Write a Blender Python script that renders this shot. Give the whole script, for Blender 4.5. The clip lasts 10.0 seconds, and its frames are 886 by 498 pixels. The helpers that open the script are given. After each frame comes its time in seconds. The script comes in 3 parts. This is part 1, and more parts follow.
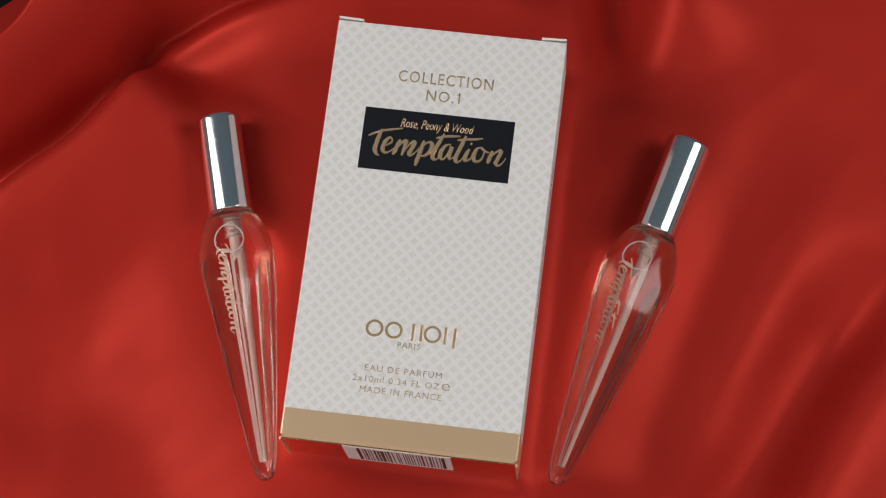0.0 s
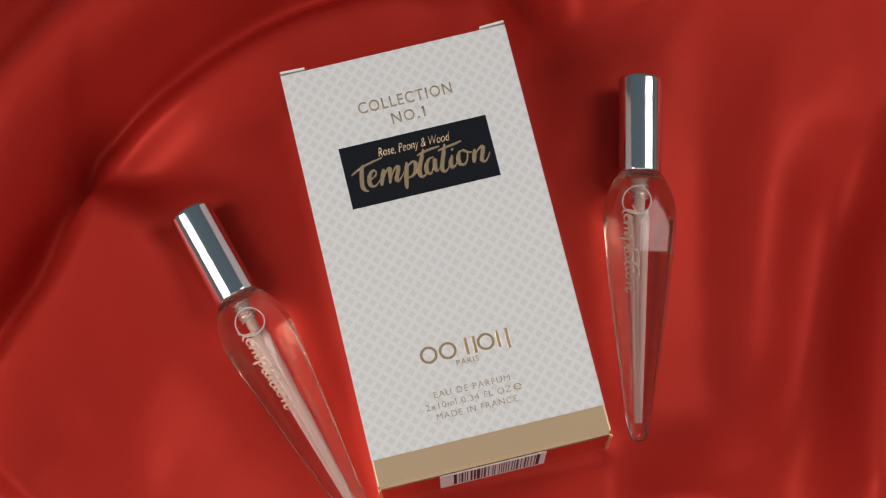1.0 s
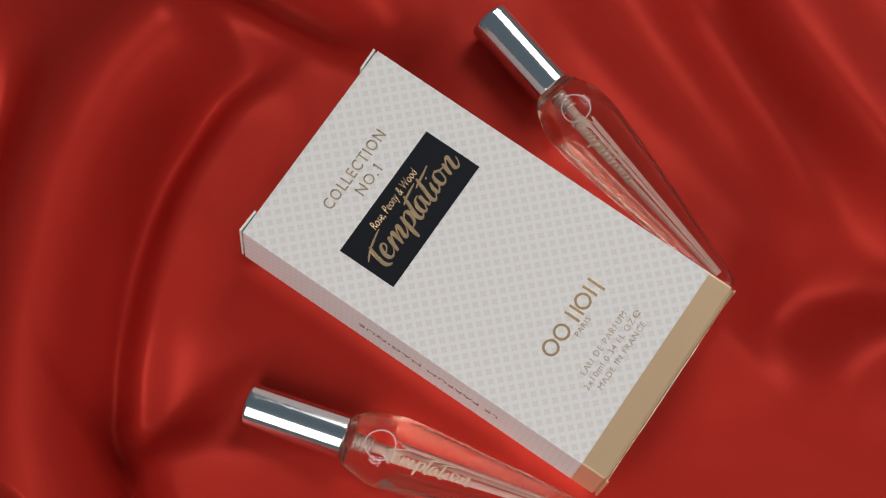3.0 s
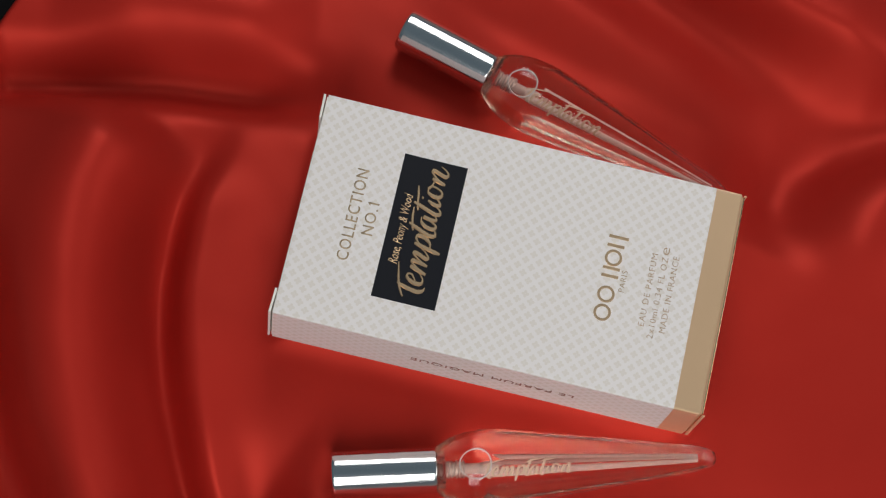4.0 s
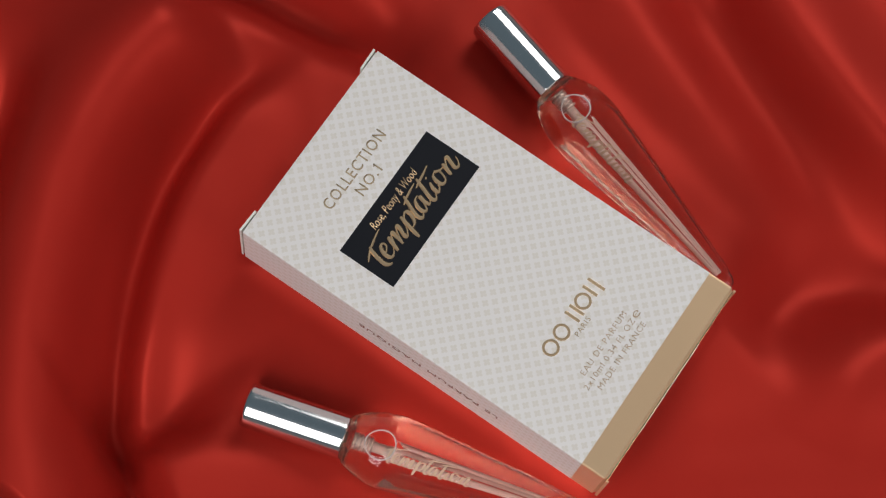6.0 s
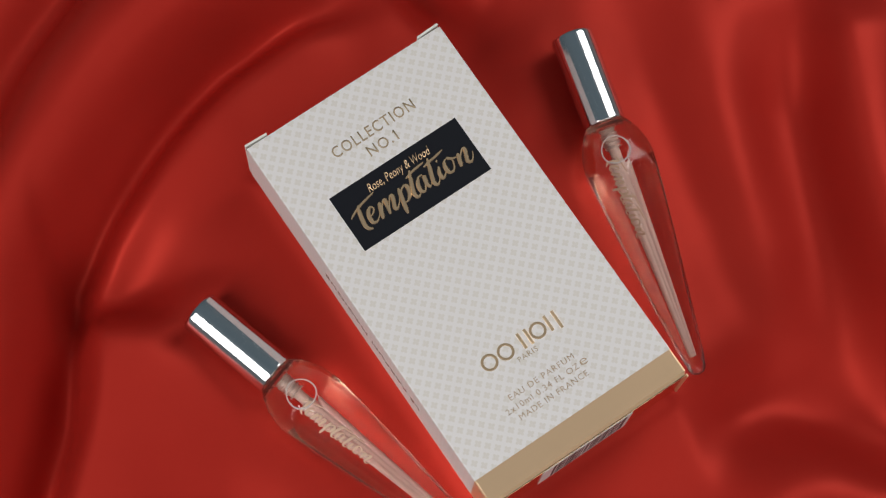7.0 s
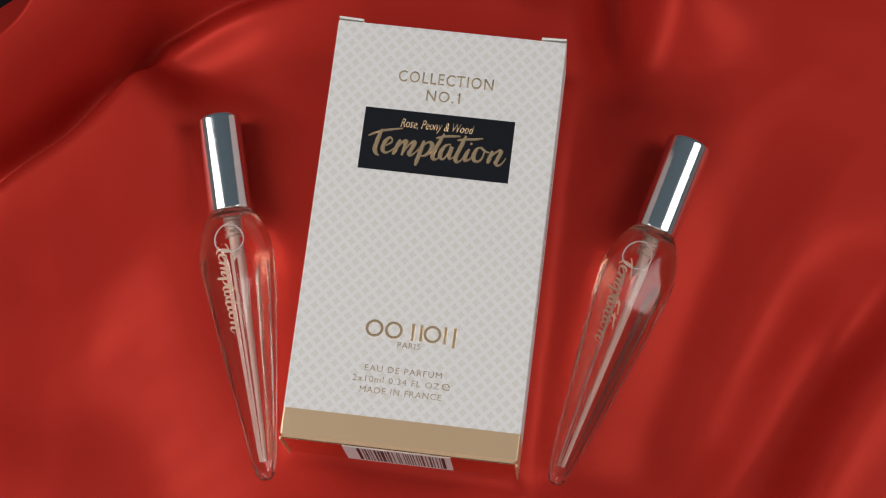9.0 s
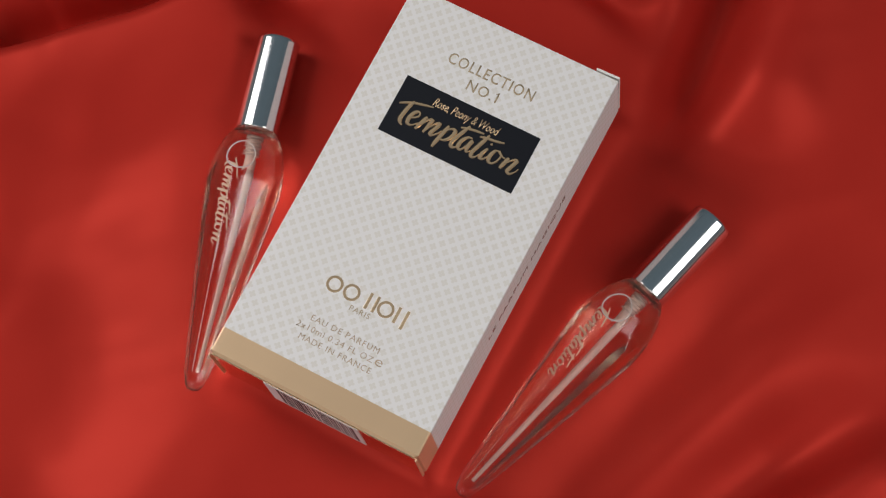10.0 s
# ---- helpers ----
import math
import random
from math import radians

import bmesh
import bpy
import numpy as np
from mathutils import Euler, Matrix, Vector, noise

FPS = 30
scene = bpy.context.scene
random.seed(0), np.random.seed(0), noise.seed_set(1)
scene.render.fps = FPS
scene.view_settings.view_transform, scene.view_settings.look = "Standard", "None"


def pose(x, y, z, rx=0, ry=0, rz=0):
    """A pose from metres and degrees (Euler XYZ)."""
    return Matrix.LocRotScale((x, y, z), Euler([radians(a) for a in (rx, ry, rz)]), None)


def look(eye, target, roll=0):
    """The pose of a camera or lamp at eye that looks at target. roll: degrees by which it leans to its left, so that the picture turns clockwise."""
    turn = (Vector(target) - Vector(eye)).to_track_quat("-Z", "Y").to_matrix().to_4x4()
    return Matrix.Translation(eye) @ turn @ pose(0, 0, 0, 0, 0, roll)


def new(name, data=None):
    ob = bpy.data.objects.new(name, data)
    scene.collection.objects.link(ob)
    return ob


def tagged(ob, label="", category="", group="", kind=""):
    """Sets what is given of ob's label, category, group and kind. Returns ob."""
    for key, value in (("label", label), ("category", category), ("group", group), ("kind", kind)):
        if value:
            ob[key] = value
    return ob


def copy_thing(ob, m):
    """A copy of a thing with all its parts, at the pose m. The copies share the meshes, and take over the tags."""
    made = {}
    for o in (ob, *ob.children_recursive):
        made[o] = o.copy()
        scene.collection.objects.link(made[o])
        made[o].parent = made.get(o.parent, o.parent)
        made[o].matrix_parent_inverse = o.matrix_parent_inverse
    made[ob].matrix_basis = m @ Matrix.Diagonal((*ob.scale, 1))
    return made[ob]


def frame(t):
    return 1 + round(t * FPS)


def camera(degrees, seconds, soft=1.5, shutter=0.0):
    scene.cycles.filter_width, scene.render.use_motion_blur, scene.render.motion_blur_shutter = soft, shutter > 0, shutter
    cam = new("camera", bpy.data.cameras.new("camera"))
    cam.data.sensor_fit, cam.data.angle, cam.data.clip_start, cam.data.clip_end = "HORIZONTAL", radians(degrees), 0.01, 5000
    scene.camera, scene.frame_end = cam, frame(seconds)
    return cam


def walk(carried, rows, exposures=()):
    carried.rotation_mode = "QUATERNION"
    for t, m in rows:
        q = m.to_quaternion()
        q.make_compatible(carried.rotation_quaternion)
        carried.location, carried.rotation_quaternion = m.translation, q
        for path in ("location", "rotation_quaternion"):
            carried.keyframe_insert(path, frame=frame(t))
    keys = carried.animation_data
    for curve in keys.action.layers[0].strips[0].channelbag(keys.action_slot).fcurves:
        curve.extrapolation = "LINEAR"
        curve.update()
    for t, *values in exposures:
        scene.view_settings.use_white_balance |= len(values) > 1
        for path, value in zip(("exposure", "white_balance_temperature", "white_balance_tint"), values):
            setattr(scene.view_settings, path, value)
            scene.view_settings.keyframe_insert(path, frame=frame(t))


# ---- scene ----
# ---- camera and its way ----
cam = camera(22.81, 10.0, soft=1.2)
walk(cam, [
    (0.0, pose(0.0568, -0.1681, 0.7114, 13.897, 2.513, 7.128)),
    (0.5, pose(0.0113, -0.1681, 0.7126, 13.575, 1.505, -3.319)),
    (1.0, pose(-0.0330, -0.1599, 0.7130, 13.441, 0.467, -13.645)),
    (1.5, pose(-0.0750, -0.1439, 0.7126, 13.494, -0.575, -23.929)),
    (2.0, pose(-0.1137, -0.1206, 0.7114, 13.736, -1.599, -34.306)),
    (2.5, pose(-0.1482, -0.0900, 0.7094, 14.169, -2.581, -44.894)),
    (3.0, pose(-0.1769, -0.0528, 0.7066, 14.790, -3.483, -55.723)),
    (3.5, pose(-0.1983, -0.0105, 0.7030, 15.577, -4.259, -66.663)),
    (4.0, pose(-0.2110, 0.0339, 0.6990, 16.474, -4.858, -77.347)),
    (4.3, pose(-0.2144, 0.0596, 0.6966, 17.024, -5.119, -83.370)),
    (4.4, pose(-0.2149, 0.0678, 0.6958, 17.203, -5.189, -85.270)),
    (4.5, pose(-0.2152, 0.0757, 0.6951, 17.377, -5.251, -87.102)),
    (4.6, pose(-0.2149, 0.0678, 0.6958, 17.203, -5.189, -85.270)),
    (4.7, pose(-0.2144, 0.0596, 0.6966, 17.024, -5.119, -83.370)),
    (5.0, pose(-0.2110, 0.0339, 0.6990, 16.474, -4.858, -77.347)),
    (5.5, pose(-0.1983, -0.0105, 0.7030, 15.577, -4.259, -66.663)),
    (6.0, pose(-0.1769, -0.0528, 0.7066, 14.790, -3.483, -55.723)),
    (6.5, pose(-0.1482, -0.0900, 0.7094, 14.169, -2.581, -44.894)),
    (7.0, pose(-0.1137, -0.1206, 0.7114, 13.736, -1.599, -34.306)),
    (7.5, pose(-0.0750, -0.1439, 0.7126, 13.494, -0.575, -23.929)),
    (8.0, pose(-0.0330, -0.1599, 0.7130, 13.441, 0.467, -13.645)),
    (8.5, pose(0.0113, -0.1681, 0.7126, 13.575, 1.505, -3.319)),
    (9.0, pose(0.0568, -0.1681, 0.7114, 13.897, 2.513, 7.128)),
    (9.5, pose(0.1018, -0.1599, 0.7093, 14.401, 3.451, 17.645)),
    (10.0, pose(0.1437, -0.1440, 0.7066, 15.054, 4.267, 27.983)),
])

# ---- light: a dim studio with large soft lights on either side of the table, and an added fill in front ----
world = bpy.data.worlds.new("studio")
scene.world = world
world.use_nodes = True
# slate grey walls, a little lighter towards the ceiling, above an added warm glow
way = world.node_tree.nodes.new("ShaderNodeTexCoord")
split = world.node_tree.nodes.new("ShaderNodeSeparateXYZ")
tone = world.node_tree.nodes.new("ShaderNodeValToRGB")
tone.color_ramp.elements.new(0.5)
# the warm first stop is added glow at the horizon, lightening the bottles' dark edges
for element, (place, colour) in zip(tone.color_ramp.elements, ((0.02, (0.19, 0.135, 0.125, 1)), (0.24, (0.060, 0.076, 0.086, 1)), (0.95, (0.090, 0.118, 0.135, 1)))):
    element.position, element.color = place, colour
world.node_tree.links.new(way.outputs["Generated"], split.inputs[0])
world.node_tree.links.new(split.outputs[2], tone.inputs[0])
world.node_tree.links.new(tone.outputs[0], world.node_tree.nodes["Background"].inputs["Color"])
world.node_tree.nodes["Background"].inputs["Strength"].default_value = 1.0


def soft_light(name, eye, target, width, height, watts, colour):
    lamp = bpy.data.lights.new(name, "AREA")
    lamp.shape, lamp.size, lamp.size_y = "RECTANGLE", width, height
    lamp.energy, lamp.color = watts, colour
    ob = new(name, lamp)
    ob.matrix_world = look(eye, target)
    return ob


soft_light("soft_light_right", (0.70, 0.07, 0.59), (0, 0, 0), 0.42, 0.50, 3.1, (1.0, 0.97, 0.94))
soft_light("soft_light_left", (-0.69, -0.02, 0.62), (0, 0, 0), 0.38, 0.58, 4.5, (1.0, 0.97, 0.94))
# added fill, no known source: shades the folds from the near side
soft_light("added_front_fill", (-0.05, -0.86, 0.58), (0, 0, 0), 0.76, 0.50, 2.8, (1.0, 0.97, 0.94))


# ---- materials ----
def material(name, colour, rough=0.5, metal=0.0):
    m = bpy.data.materials.new(name)
    m.use_nodes = True
    s = m.node_tree.nodes["Principled BSDF"]
    s.inputs["Base Color"].default_value = (*colour, 1)
    s.inputs["Roughness"].default_value = rough
    s.inputs["Metallic"].default_value = metal
    return m, m.node_tree.nodes, m.node_tree.links, s


def math_node(nodes, links, op, a, b=None, c=None):
    n = nodes.new("ShaderNodeMath")
    n.operation = op
    for i, v in enumerate((a, b, c)):
        if v is None:
            continue
        if isinstance(v, (int, float)):
            n.inputs[i].default_value = v
        else:
            links.new(v, n.inputs[i])
    return n.outputs[0]


def add_bump(nodes, links, shader, height, strength, distance):
    b = nodes.new("ShaderNodeBump")
    b.inputs["Strength"].default_value = strength
    b.inputs["Distance"].default_value = distance
    links.new(height, b.inputs["Height"])
    links.new(b.outputs[0], shader.inputs["Normal"])


def noise_node(nodes, links, coord, scale, detail=2.0):
    n = nodes.new("ShaderNodeTexNoise")
    n.inputs["Scale"].default_value = scale
    n.inputs["Detail"].default_value = detail
    links.new(coord, n.inputs["Vector"])
    return n.outputs["Fac"]


def ramp_node(nodes, links, fac, stops):
    r = nodes.new("ShaderNodeValToRGB")
    while len(r.color_ramp.elements) < len(stops):
        r.color_ramp.elements.new(0.5)
    for e, (p, c) in zip(r.color_ramp.elements, stops):
        e.position, e.color = p, (*c, 1)
    links.new(fac, r.inputs[0])
    return r.outputs[0]


def satin_material():
    m, nodes, links, s = material("red_satin", (0.40, 0.018, 0.014), 0.46, 0.22)
    co = nodes.new("ShaderNodeTexCoord").outputs["Object"]
    tone = ramp_node(nodes, links, noise_node(nodes, links, co, 14.0, 3.0), [(0.3, (0.40, 0.0205, 0.0145)), (0.7, (0.45, 0.0255, 0.0175))])
    links.new(tone, s.inputs["Base Color"])
    s.inputs["Specular IOR Level"].default_value = 0.25
    s.inputs["Specular Tint"].default_value = (1.0, 0.40, 0.26, 1)
    # the shine spreads across the threads
    s.inputs["Anisotropic"].default_value = 0.35
    thread = nodes.new("ShaderNodeCombineXYZ")
    thread.inputs[0].default_value = 1.0
    links.new(thread.outputs[0], s.inputs["Tangent"])
    # threads: fine grain drawn out along the weft
    stretch = nodes.new("ShaderNodeMapping")
    stretch.inputs["Scale"].default_value = (0.25, 1.0, 1.0)
    links.new(co, stretch.inputs["Vector"])
    grain = noise_node(nodes, links, stretch.outputs[0], 2600.0, 3.0)
    add_bump(nodes, links, s, grain, 0.25, 0.00008)
    return m


def printed_card_material():
    """White card with a small beige diamond lattice printed on it."""
    m, nodes, links, s = material("printed_white_card", (0.78, 0.77, 0.75), 0.48)
    co = nodes.new("ShaderNodeTexCoord").outputs["Object"]
    sep = nodes.new("ShaderNodeSeparateXYZ")
    links.new(co, sep.inputs[0])
    mn = lambda op, a, b=None, c=None: math_node(nodes, links, op, a, b, c)
    across = mn("ADD", sep.outputs[0], sep.outputs[2])
    along = sep.outputs[1]
    # tiles of 3.15 mm laid diagonally, a flower of four petals in each
    pitch = 3.15
    k = 1000 / (pitch * math.sqrt(2))
    u = mn("MULTIPLY", mn("ADD", across, along), k)
    v = mn("MULTIPLY", mn("SUBTRACT", across, along), k)
    du = mn("SUBTRACT", mn("FRACT", u), 0.5)
    dv = mn("SUBTRACT", mn("FRACT", v), 0.5)
    px = mn("ABSOLUTE", mn("MULTIPLY", mn("ADD", du, dv), pitch / math.sqrt(2)))
    py = mn("ABSOLUTE", mn("MULTIPLY", mn("SUBTRACT", du, dv), pitch / math.sqrt(2)))

    def petal(a, b):
        return mn("ADD", mn("POWER", mn("ABSOLUTE", mn("MULTIPLY", mn("SUBTRACT", a, 0.65), 1 / 0.66)), 2.0), mn("POWER", mn("MULTIPLY", b, 1 / 0.54), 2.0))

    d = mn("MINIMUM", petal(px, py), petal(py, px))
    spot = ramp_node(nodes, links, mn("MULTIPLY", d, 0.5), [(0.28, (1, 1, 1)), (0.56, (0, 0, 0))])
    wear = noise_node(nodes, links, co, 2500.0, 2.0)
    mix = nodes.new("ShaderNodeMix")
    mix.data_type = "RGBA"
    mix.inputs[6].default_value = (0.775, 0.744, 0.735, 1)
    mix.inputs[7].default_value = (0.685, 0.640, 0.588, 1)
    links.new(mn("MULTIPLY", spot, mn("ADD", mn("MULTIPLY", wear, 0.5), 0.55)), mix.inputs[0])
    links.new(mix.outputs[2], s.inputs["Base Color"])
    add_bump(nodes, links, s, noise_node(nodes, links, co, 1500.0, 3.0), 0.08, 0.0001)
    return m


def foil_material(name, colour, rough, metal):
    m, nodes, links, s = material(name, colour, rough, metal)
    co = nodes.new("ShaderNodeTexCoord").outputs["Object"]
    links.new(math_node(nodes, links, "MULTIPLY_ADD", noise_node(nodes, links, co, 60.0, 4.0), 0.10, rough - 0.05), s.inputs["Roughness"])
    add_bump(nodes, links, s, noise_node(nodes, links, co, 900.0, 2.0), 0.03, 0.0001)
    return m


def clear_material(name, colour, rough, ior, straight=0.0):
    """Clear stuff that bends light; a share of it goes straight on."""
    m, nodes, links, s = material(name, colour, rough)
    s.inputs["Transmission Weight"].default_value = 1.0
    s.inputs["IOR"].default_value = ior
    if straight:
        t = nodes.new("ShaderNodeBsdfTransparent")
        t.inputs["Color"].default_value = (*colour, 1)
        mix = nodes.new("ShaderNodeMixShader")
        mix.inputs[0].default_value = straight
        links.new(s.outputs[0], mix.inputs[1])
        links.new(t.outputs[0], mix.inputs[2])
        links.new(mix.outputs[0], nodes["Material Output"].inputs["Surface"])
    return m


SATIN = satin_material()
CARD = printed_card_material()
PLAIN_CARD = material("plain_white_card", (0.80, 0.77, 0.72), 0.55)[0]
GOLD = foil_material("gold_foil", (0.77, 0.525, 0.32), 0.33, 0.45)
GOLD_PRINT = foil_material("gold_print", (0.76, 0.54, 0.33), 0.24, 0.70)
GOLD_PALE = material("pale_gold_print", (0.42, 0.32, 0.20), 0.40, 0.25)[0]
GOLD_FAINT = material("faint_gold_print", (0.47, 0.335, 0.215), 0.38, 0.2)[0]
BLACK_PRINT, _, _, _shader = material("black_print", (0.008, 0.009, 0.013), 0.5)
_shader.inputs["Specular IOR Level"].default_value = 0.2
BROWN_PRINT = material("brown_print", (0.22, 0.09, 0.06), 0.45)[0]
LABEL_PAPER = material("label_paper", (0.80, 0.78, 0.76), 0.5)[0]
BAR_INK = material("bar_ink", (0.03, 0.02, 0.02), 0.5)[0]
CHROME = material("chrome_plating", (0.80, 0.81, 0.82), 0.14, 1.0)[0]
GLASS = clear_material("clear_glass", (0.99, 0.95, 0.92), 0.0, 1.47, 0.12)
LIQUID = clear_material("perfume_liquid", (0.885, 0.755, 0.66), 0.0, 0.925, 0.12)
PLASTIC = clear_material("frosted_plastic", (0.95, 0.93, 0.92), 0.25, 1.30)
TUBE_PLASTIC, _, _, _shader = material("milky_plastic", (0.84, 0.74, 0.72), 0.3)
_shader.inputs["Transmission Weight"].default_value = 0.55
_shader.inputs["IOR"].default_value = 1.1
PUMP_PLASTIC, _, _, _shader = material("pump_plastic", (0.78, 0.66, 0.63), 0.4)
_shader.inputs["Transmission Weight"].default_value = 0.5
_shader.inputs["IOR"].default_value = 1.2
RING_GLASS, _, _, _shader = material("ring_glass", (0.95, 0.86, 0.83), 0.10)
_shader.inputs["Transmission Weight"].default_value = 0.40
STEEL = material("pump_steel", (0.62, 0.54, 0.52), 0.3, 0.7)[0]
BOTTLE_PRINT = material("bottle_print", (0.62, 0.43, 0.30), 0.45)[0]
END_FOIL = foil_material("bright_gold_foil", (0.80, 0.56, 0.34), 0.16, 1.0)
TABLE, _, _, _shader = material("black_table", (0.006, 0.006, 0.007), 0.8)
_shader.inputs["Specular IOR Level"].default_value = 0.1
FLOOR = material("dark_floor", (0.04, 0.042, 0.045), 0.7)[0]


# ---- helpers for meshes ----
def mesh_object(name, bm, mat, smooth=False):
    me = bpy.data.meshes.new(name)
    bm.to_mesh(me)
    bm.free()
    me.materials.append(mat)
    if smooth:
        me.shade_smooth()
    return new(name, me)


def part(name, bm, mat, parent, label="", smooth=False):
    ob = mesh_object(name, bm, mat, smooth)
    ob.parent = parent
    if label:
        tagged(ob, label)
    return ob


def slab(lo, hi, bevel=0.0, segments=2):
    """A box between two corners, with rounded edges."""
    bm = bmesh.new()
    bmesh.ops.create_cube(bm, size=1.0)
    for v in bm.verts:
        v.co = Vector([(a + b) / 2 + c * (b - a) for a, b, c in zip(lo, hi, v.co)])
    if bevel:
        bmesh.ops.bevel(bm, geom=bm.edges[:], offset=bevel, segments=segments, profile=0.5, affect="EDGES")
    return bm


def revolve(profile, steps=64):
    """A closed solid turned round the z axis from (radius, z) pairs."""
    bm = bmesh.new()
    rings = []
    for r, z in profile:
        if r < 1e-7:
            rings.append([bm.verts.new((0, 0, z))])
        else:
            rings.append([bm.verts.new((r * math.cos(2 * math.pi * i / steps), r * math.sin(2 * math.pi * i / steps), z)) for i in range(steps)])
    for a, b in zip(rings, rings[1:]):
        for i in range(steps):
            j = (i + 1) % steps
            quad = [a[i % len(a)], a[j % len(a)], b[j % len(b)], b[i % len(b)]]
            face = list(dict.fromkeys(quad))
            if len(face) > 2:
                bm.faces.new(face)
    bmesh.ops.recalc_face_normals(bm, faces=bm.faces[:])
    return bm


def text_bmesh(body, height, width, shear=0.0, offset=0.0, extrude=0.00004, spacing=1.0):
    """Lettering as a mesh in the xy plane, centred, of the given cap height and width."""
    cu = bpy.data.curves.new("lettering", "FONT")
    cu.body, cu.size, cu.shear, cu.space_character = body, 1.0, shear, spacing
    cu.offset, cu.resolution_u = offset, 3
    ob = new("lettering", cu)
    deps = bpy.context.evaluated_depsgraph_get()
    me = bpy.data.meshes.new_from_object(ob.evaluated_get(deps))
    bm = bmesh.new()
    bm.from_mesh(me)
    bpy.data.objects.remove(ob)
    bpy.data.curves.remove(cu)
    bpy.data.meshes.remove(me)
    xs, ys = [v.co.x for v in bm.verts], [v.co.y for v in bm.verts]
    cx, sx, sy = (min(xs) + max(xs)) / 2, width / (max(xs) - min(xs)), height / 0.69
    for v in bm.verts:
        v.co = Vector(((v.co.x - cx) * sx, v.co.y * sy, extrude))
    # thickness: the outline drawn down to the surface
    side = bmesh.ops.extrude_face_region(bm, geom=bm.faces[:])
    for v in [g for g in side["geom"] if isinstance(g, bmesh.types.BMVert)]:
        v.co.z = -extrude
    bmesh.ops.recalc_face_normals(bm, faces=bm.faces[:])
    return bm


# brush script: pen strokes in eighty-micron steps from the panel's upper left corner, y downwards
PEN_T = [[(26, 121), (44, 110), (74, 96), (112, 86), (161, 76)], [(80, 88), (69, 116), (62, 147), (59, 174), (67, 192), (80, 199)]]
PEN_E = [[(92, 156), (106, 151), (122, 139), (124, 125), (113, 120), (99, 133), (91, 156), (93, 178), (107, 184), (122, 176), (135, 162)]]
PEN_M = [[(157, 124), (147, 150), (134, 190)], [(138, 186), (151, 156), (170, 129), (181, 126), (178, 146), (169, 189)], [(172, 186), (185, 156), (204, 129), (215, 127), (210, 148), (199, 174), (205, 185), (224, 169), (236, 150)]]
PEN_P = [[(253, 118), (244, 154), (235, 193), (229, 226)], [(244, 155), (260, 130), (279, 121), (287, 134), (279, 161), (262, 179), (243, 183)]]
PEN_T_SMALL = [[(330, 81), (317, 110), (302, 145), (294, 173), (300, 191), (315, 186), (324, 173)], [(299, 102), (324, 94), (354, 88), (396, 84)]]
PEN_A = [[(363, 123), (344, 126), (327, 149), (324, 177), (338, 186), (352, 165), (366, 131), (360, 161), (364, 183), (379, 172)]]
PEN_T_TALL = [[(418, 80), (408, 109), (395, 145), (386, 175), (393, 192), (408, 184), (417, 168)], [(385, 102), (415, 95), (453, 90), (487, 83)]]
PEN_I = [[(437, 133), (425, 160), (426, 182), (441, 177), (454, 159)], [(438, 113), (447, 107)]]
PEN_O = [[(484, 122), (467, 129), (458, 154), (462, 177), (479, 180), (492, 164), (498, 136), (484, 122), (503, 136), (518, 139)]]
PEN_N = [[(531, 130), (524, 153), (515, 185)], [(519, 179), (533, 148), (556, 125), (565, 130), (556, 156), (549, 179), (561, 188), (576, 175), (587, 155)]]
SCRIPT = PEN_T + PEN_E + PEN_M + PEN_P + PEN_T_SMALL + PEN_A + PEN_T_TALL + PEN_I + PEN_O + PEN_N


def script_bmesh(strokes, scale, pen, relief):
    """Brush lettering as raised ribbons: thick where the pen runs down, thin where it runs up or across."""
    bm = bmesh.new()
    for number, stroke in enumerate(strokes):
        pts = [Vector((x * scale, -y * scale, 0)) for x, y in rounded(stroke, 7)]
        rows = []
        for i, p in enumerate(pts):
            d = (pts[min(i + 1, len(pts) - 1)] - pts[max(i - 1, 0)]).normalized()
            side = Vector((-d.y, d.x, 0))
            s = i / (len(pts) - 1)
            w = pen * (0.34 + 0.20 * max(-d.y, 0) ** 2 - 0.10 * max(d.y, 0)) * (0.55 + 0.45 * min(1, 5 * s, 4 * (1 - s)))
            top = relief + number * 2e-6 + s * 4e-6
            rows.append([bm.verts.new(p + side * k * w + Vector((0, 0, z))) for k, z in ((1, 0), (0.62, top), (-0.62, top), (-1, 0))])
        for a, b in zip(rows, rows[1:]):
            for k in range(3):
                bm.faces.new((a[k], a[k + 1], b[k + 1], b[k]))
        bm.faces.new(rows[0])
        bm.faces.new(rows[-1][::-1])
    bmesh.ops.recalc_face_normals(bm, faces=bm.faces[:])
    return bm


def moved(bm, m):
    bmesh.ops.transform(bm, matrix=m, verts=bm.verts[:])
    return bm


# ---- the setting: floor, table, cloth ----
floor = tagged(mesh_object("floor", slab((-3, -3, -0.80), (3, 3, -0.76)), FLOOR), "dark studio floor under the table", "floor", kind="structure")
table = new("table")
tagged(table, "plain black table under the red satin cloth", "table")
part("table_top", slab((-0.6, -0.5, -0.075), (0.6, 0.5, -0.045), 0.004), TABLE, table)
for sx in (-1, 1):
    for sy in (-1, 1):
        part("leg", slab((sx * 0.53 - 0.025, sy * 0.43 - 0.025, -0.76), (sx * 0.53 + 0.025, sy * 0.43 + 0.025, -0.0752), 0.003), TABLE, table)

BOX_W, BOX_L, BOX_H, GOLD_W = 0.0756, 0.1393, 0.0302, 0.0093
BOX_BASE = -0.0019
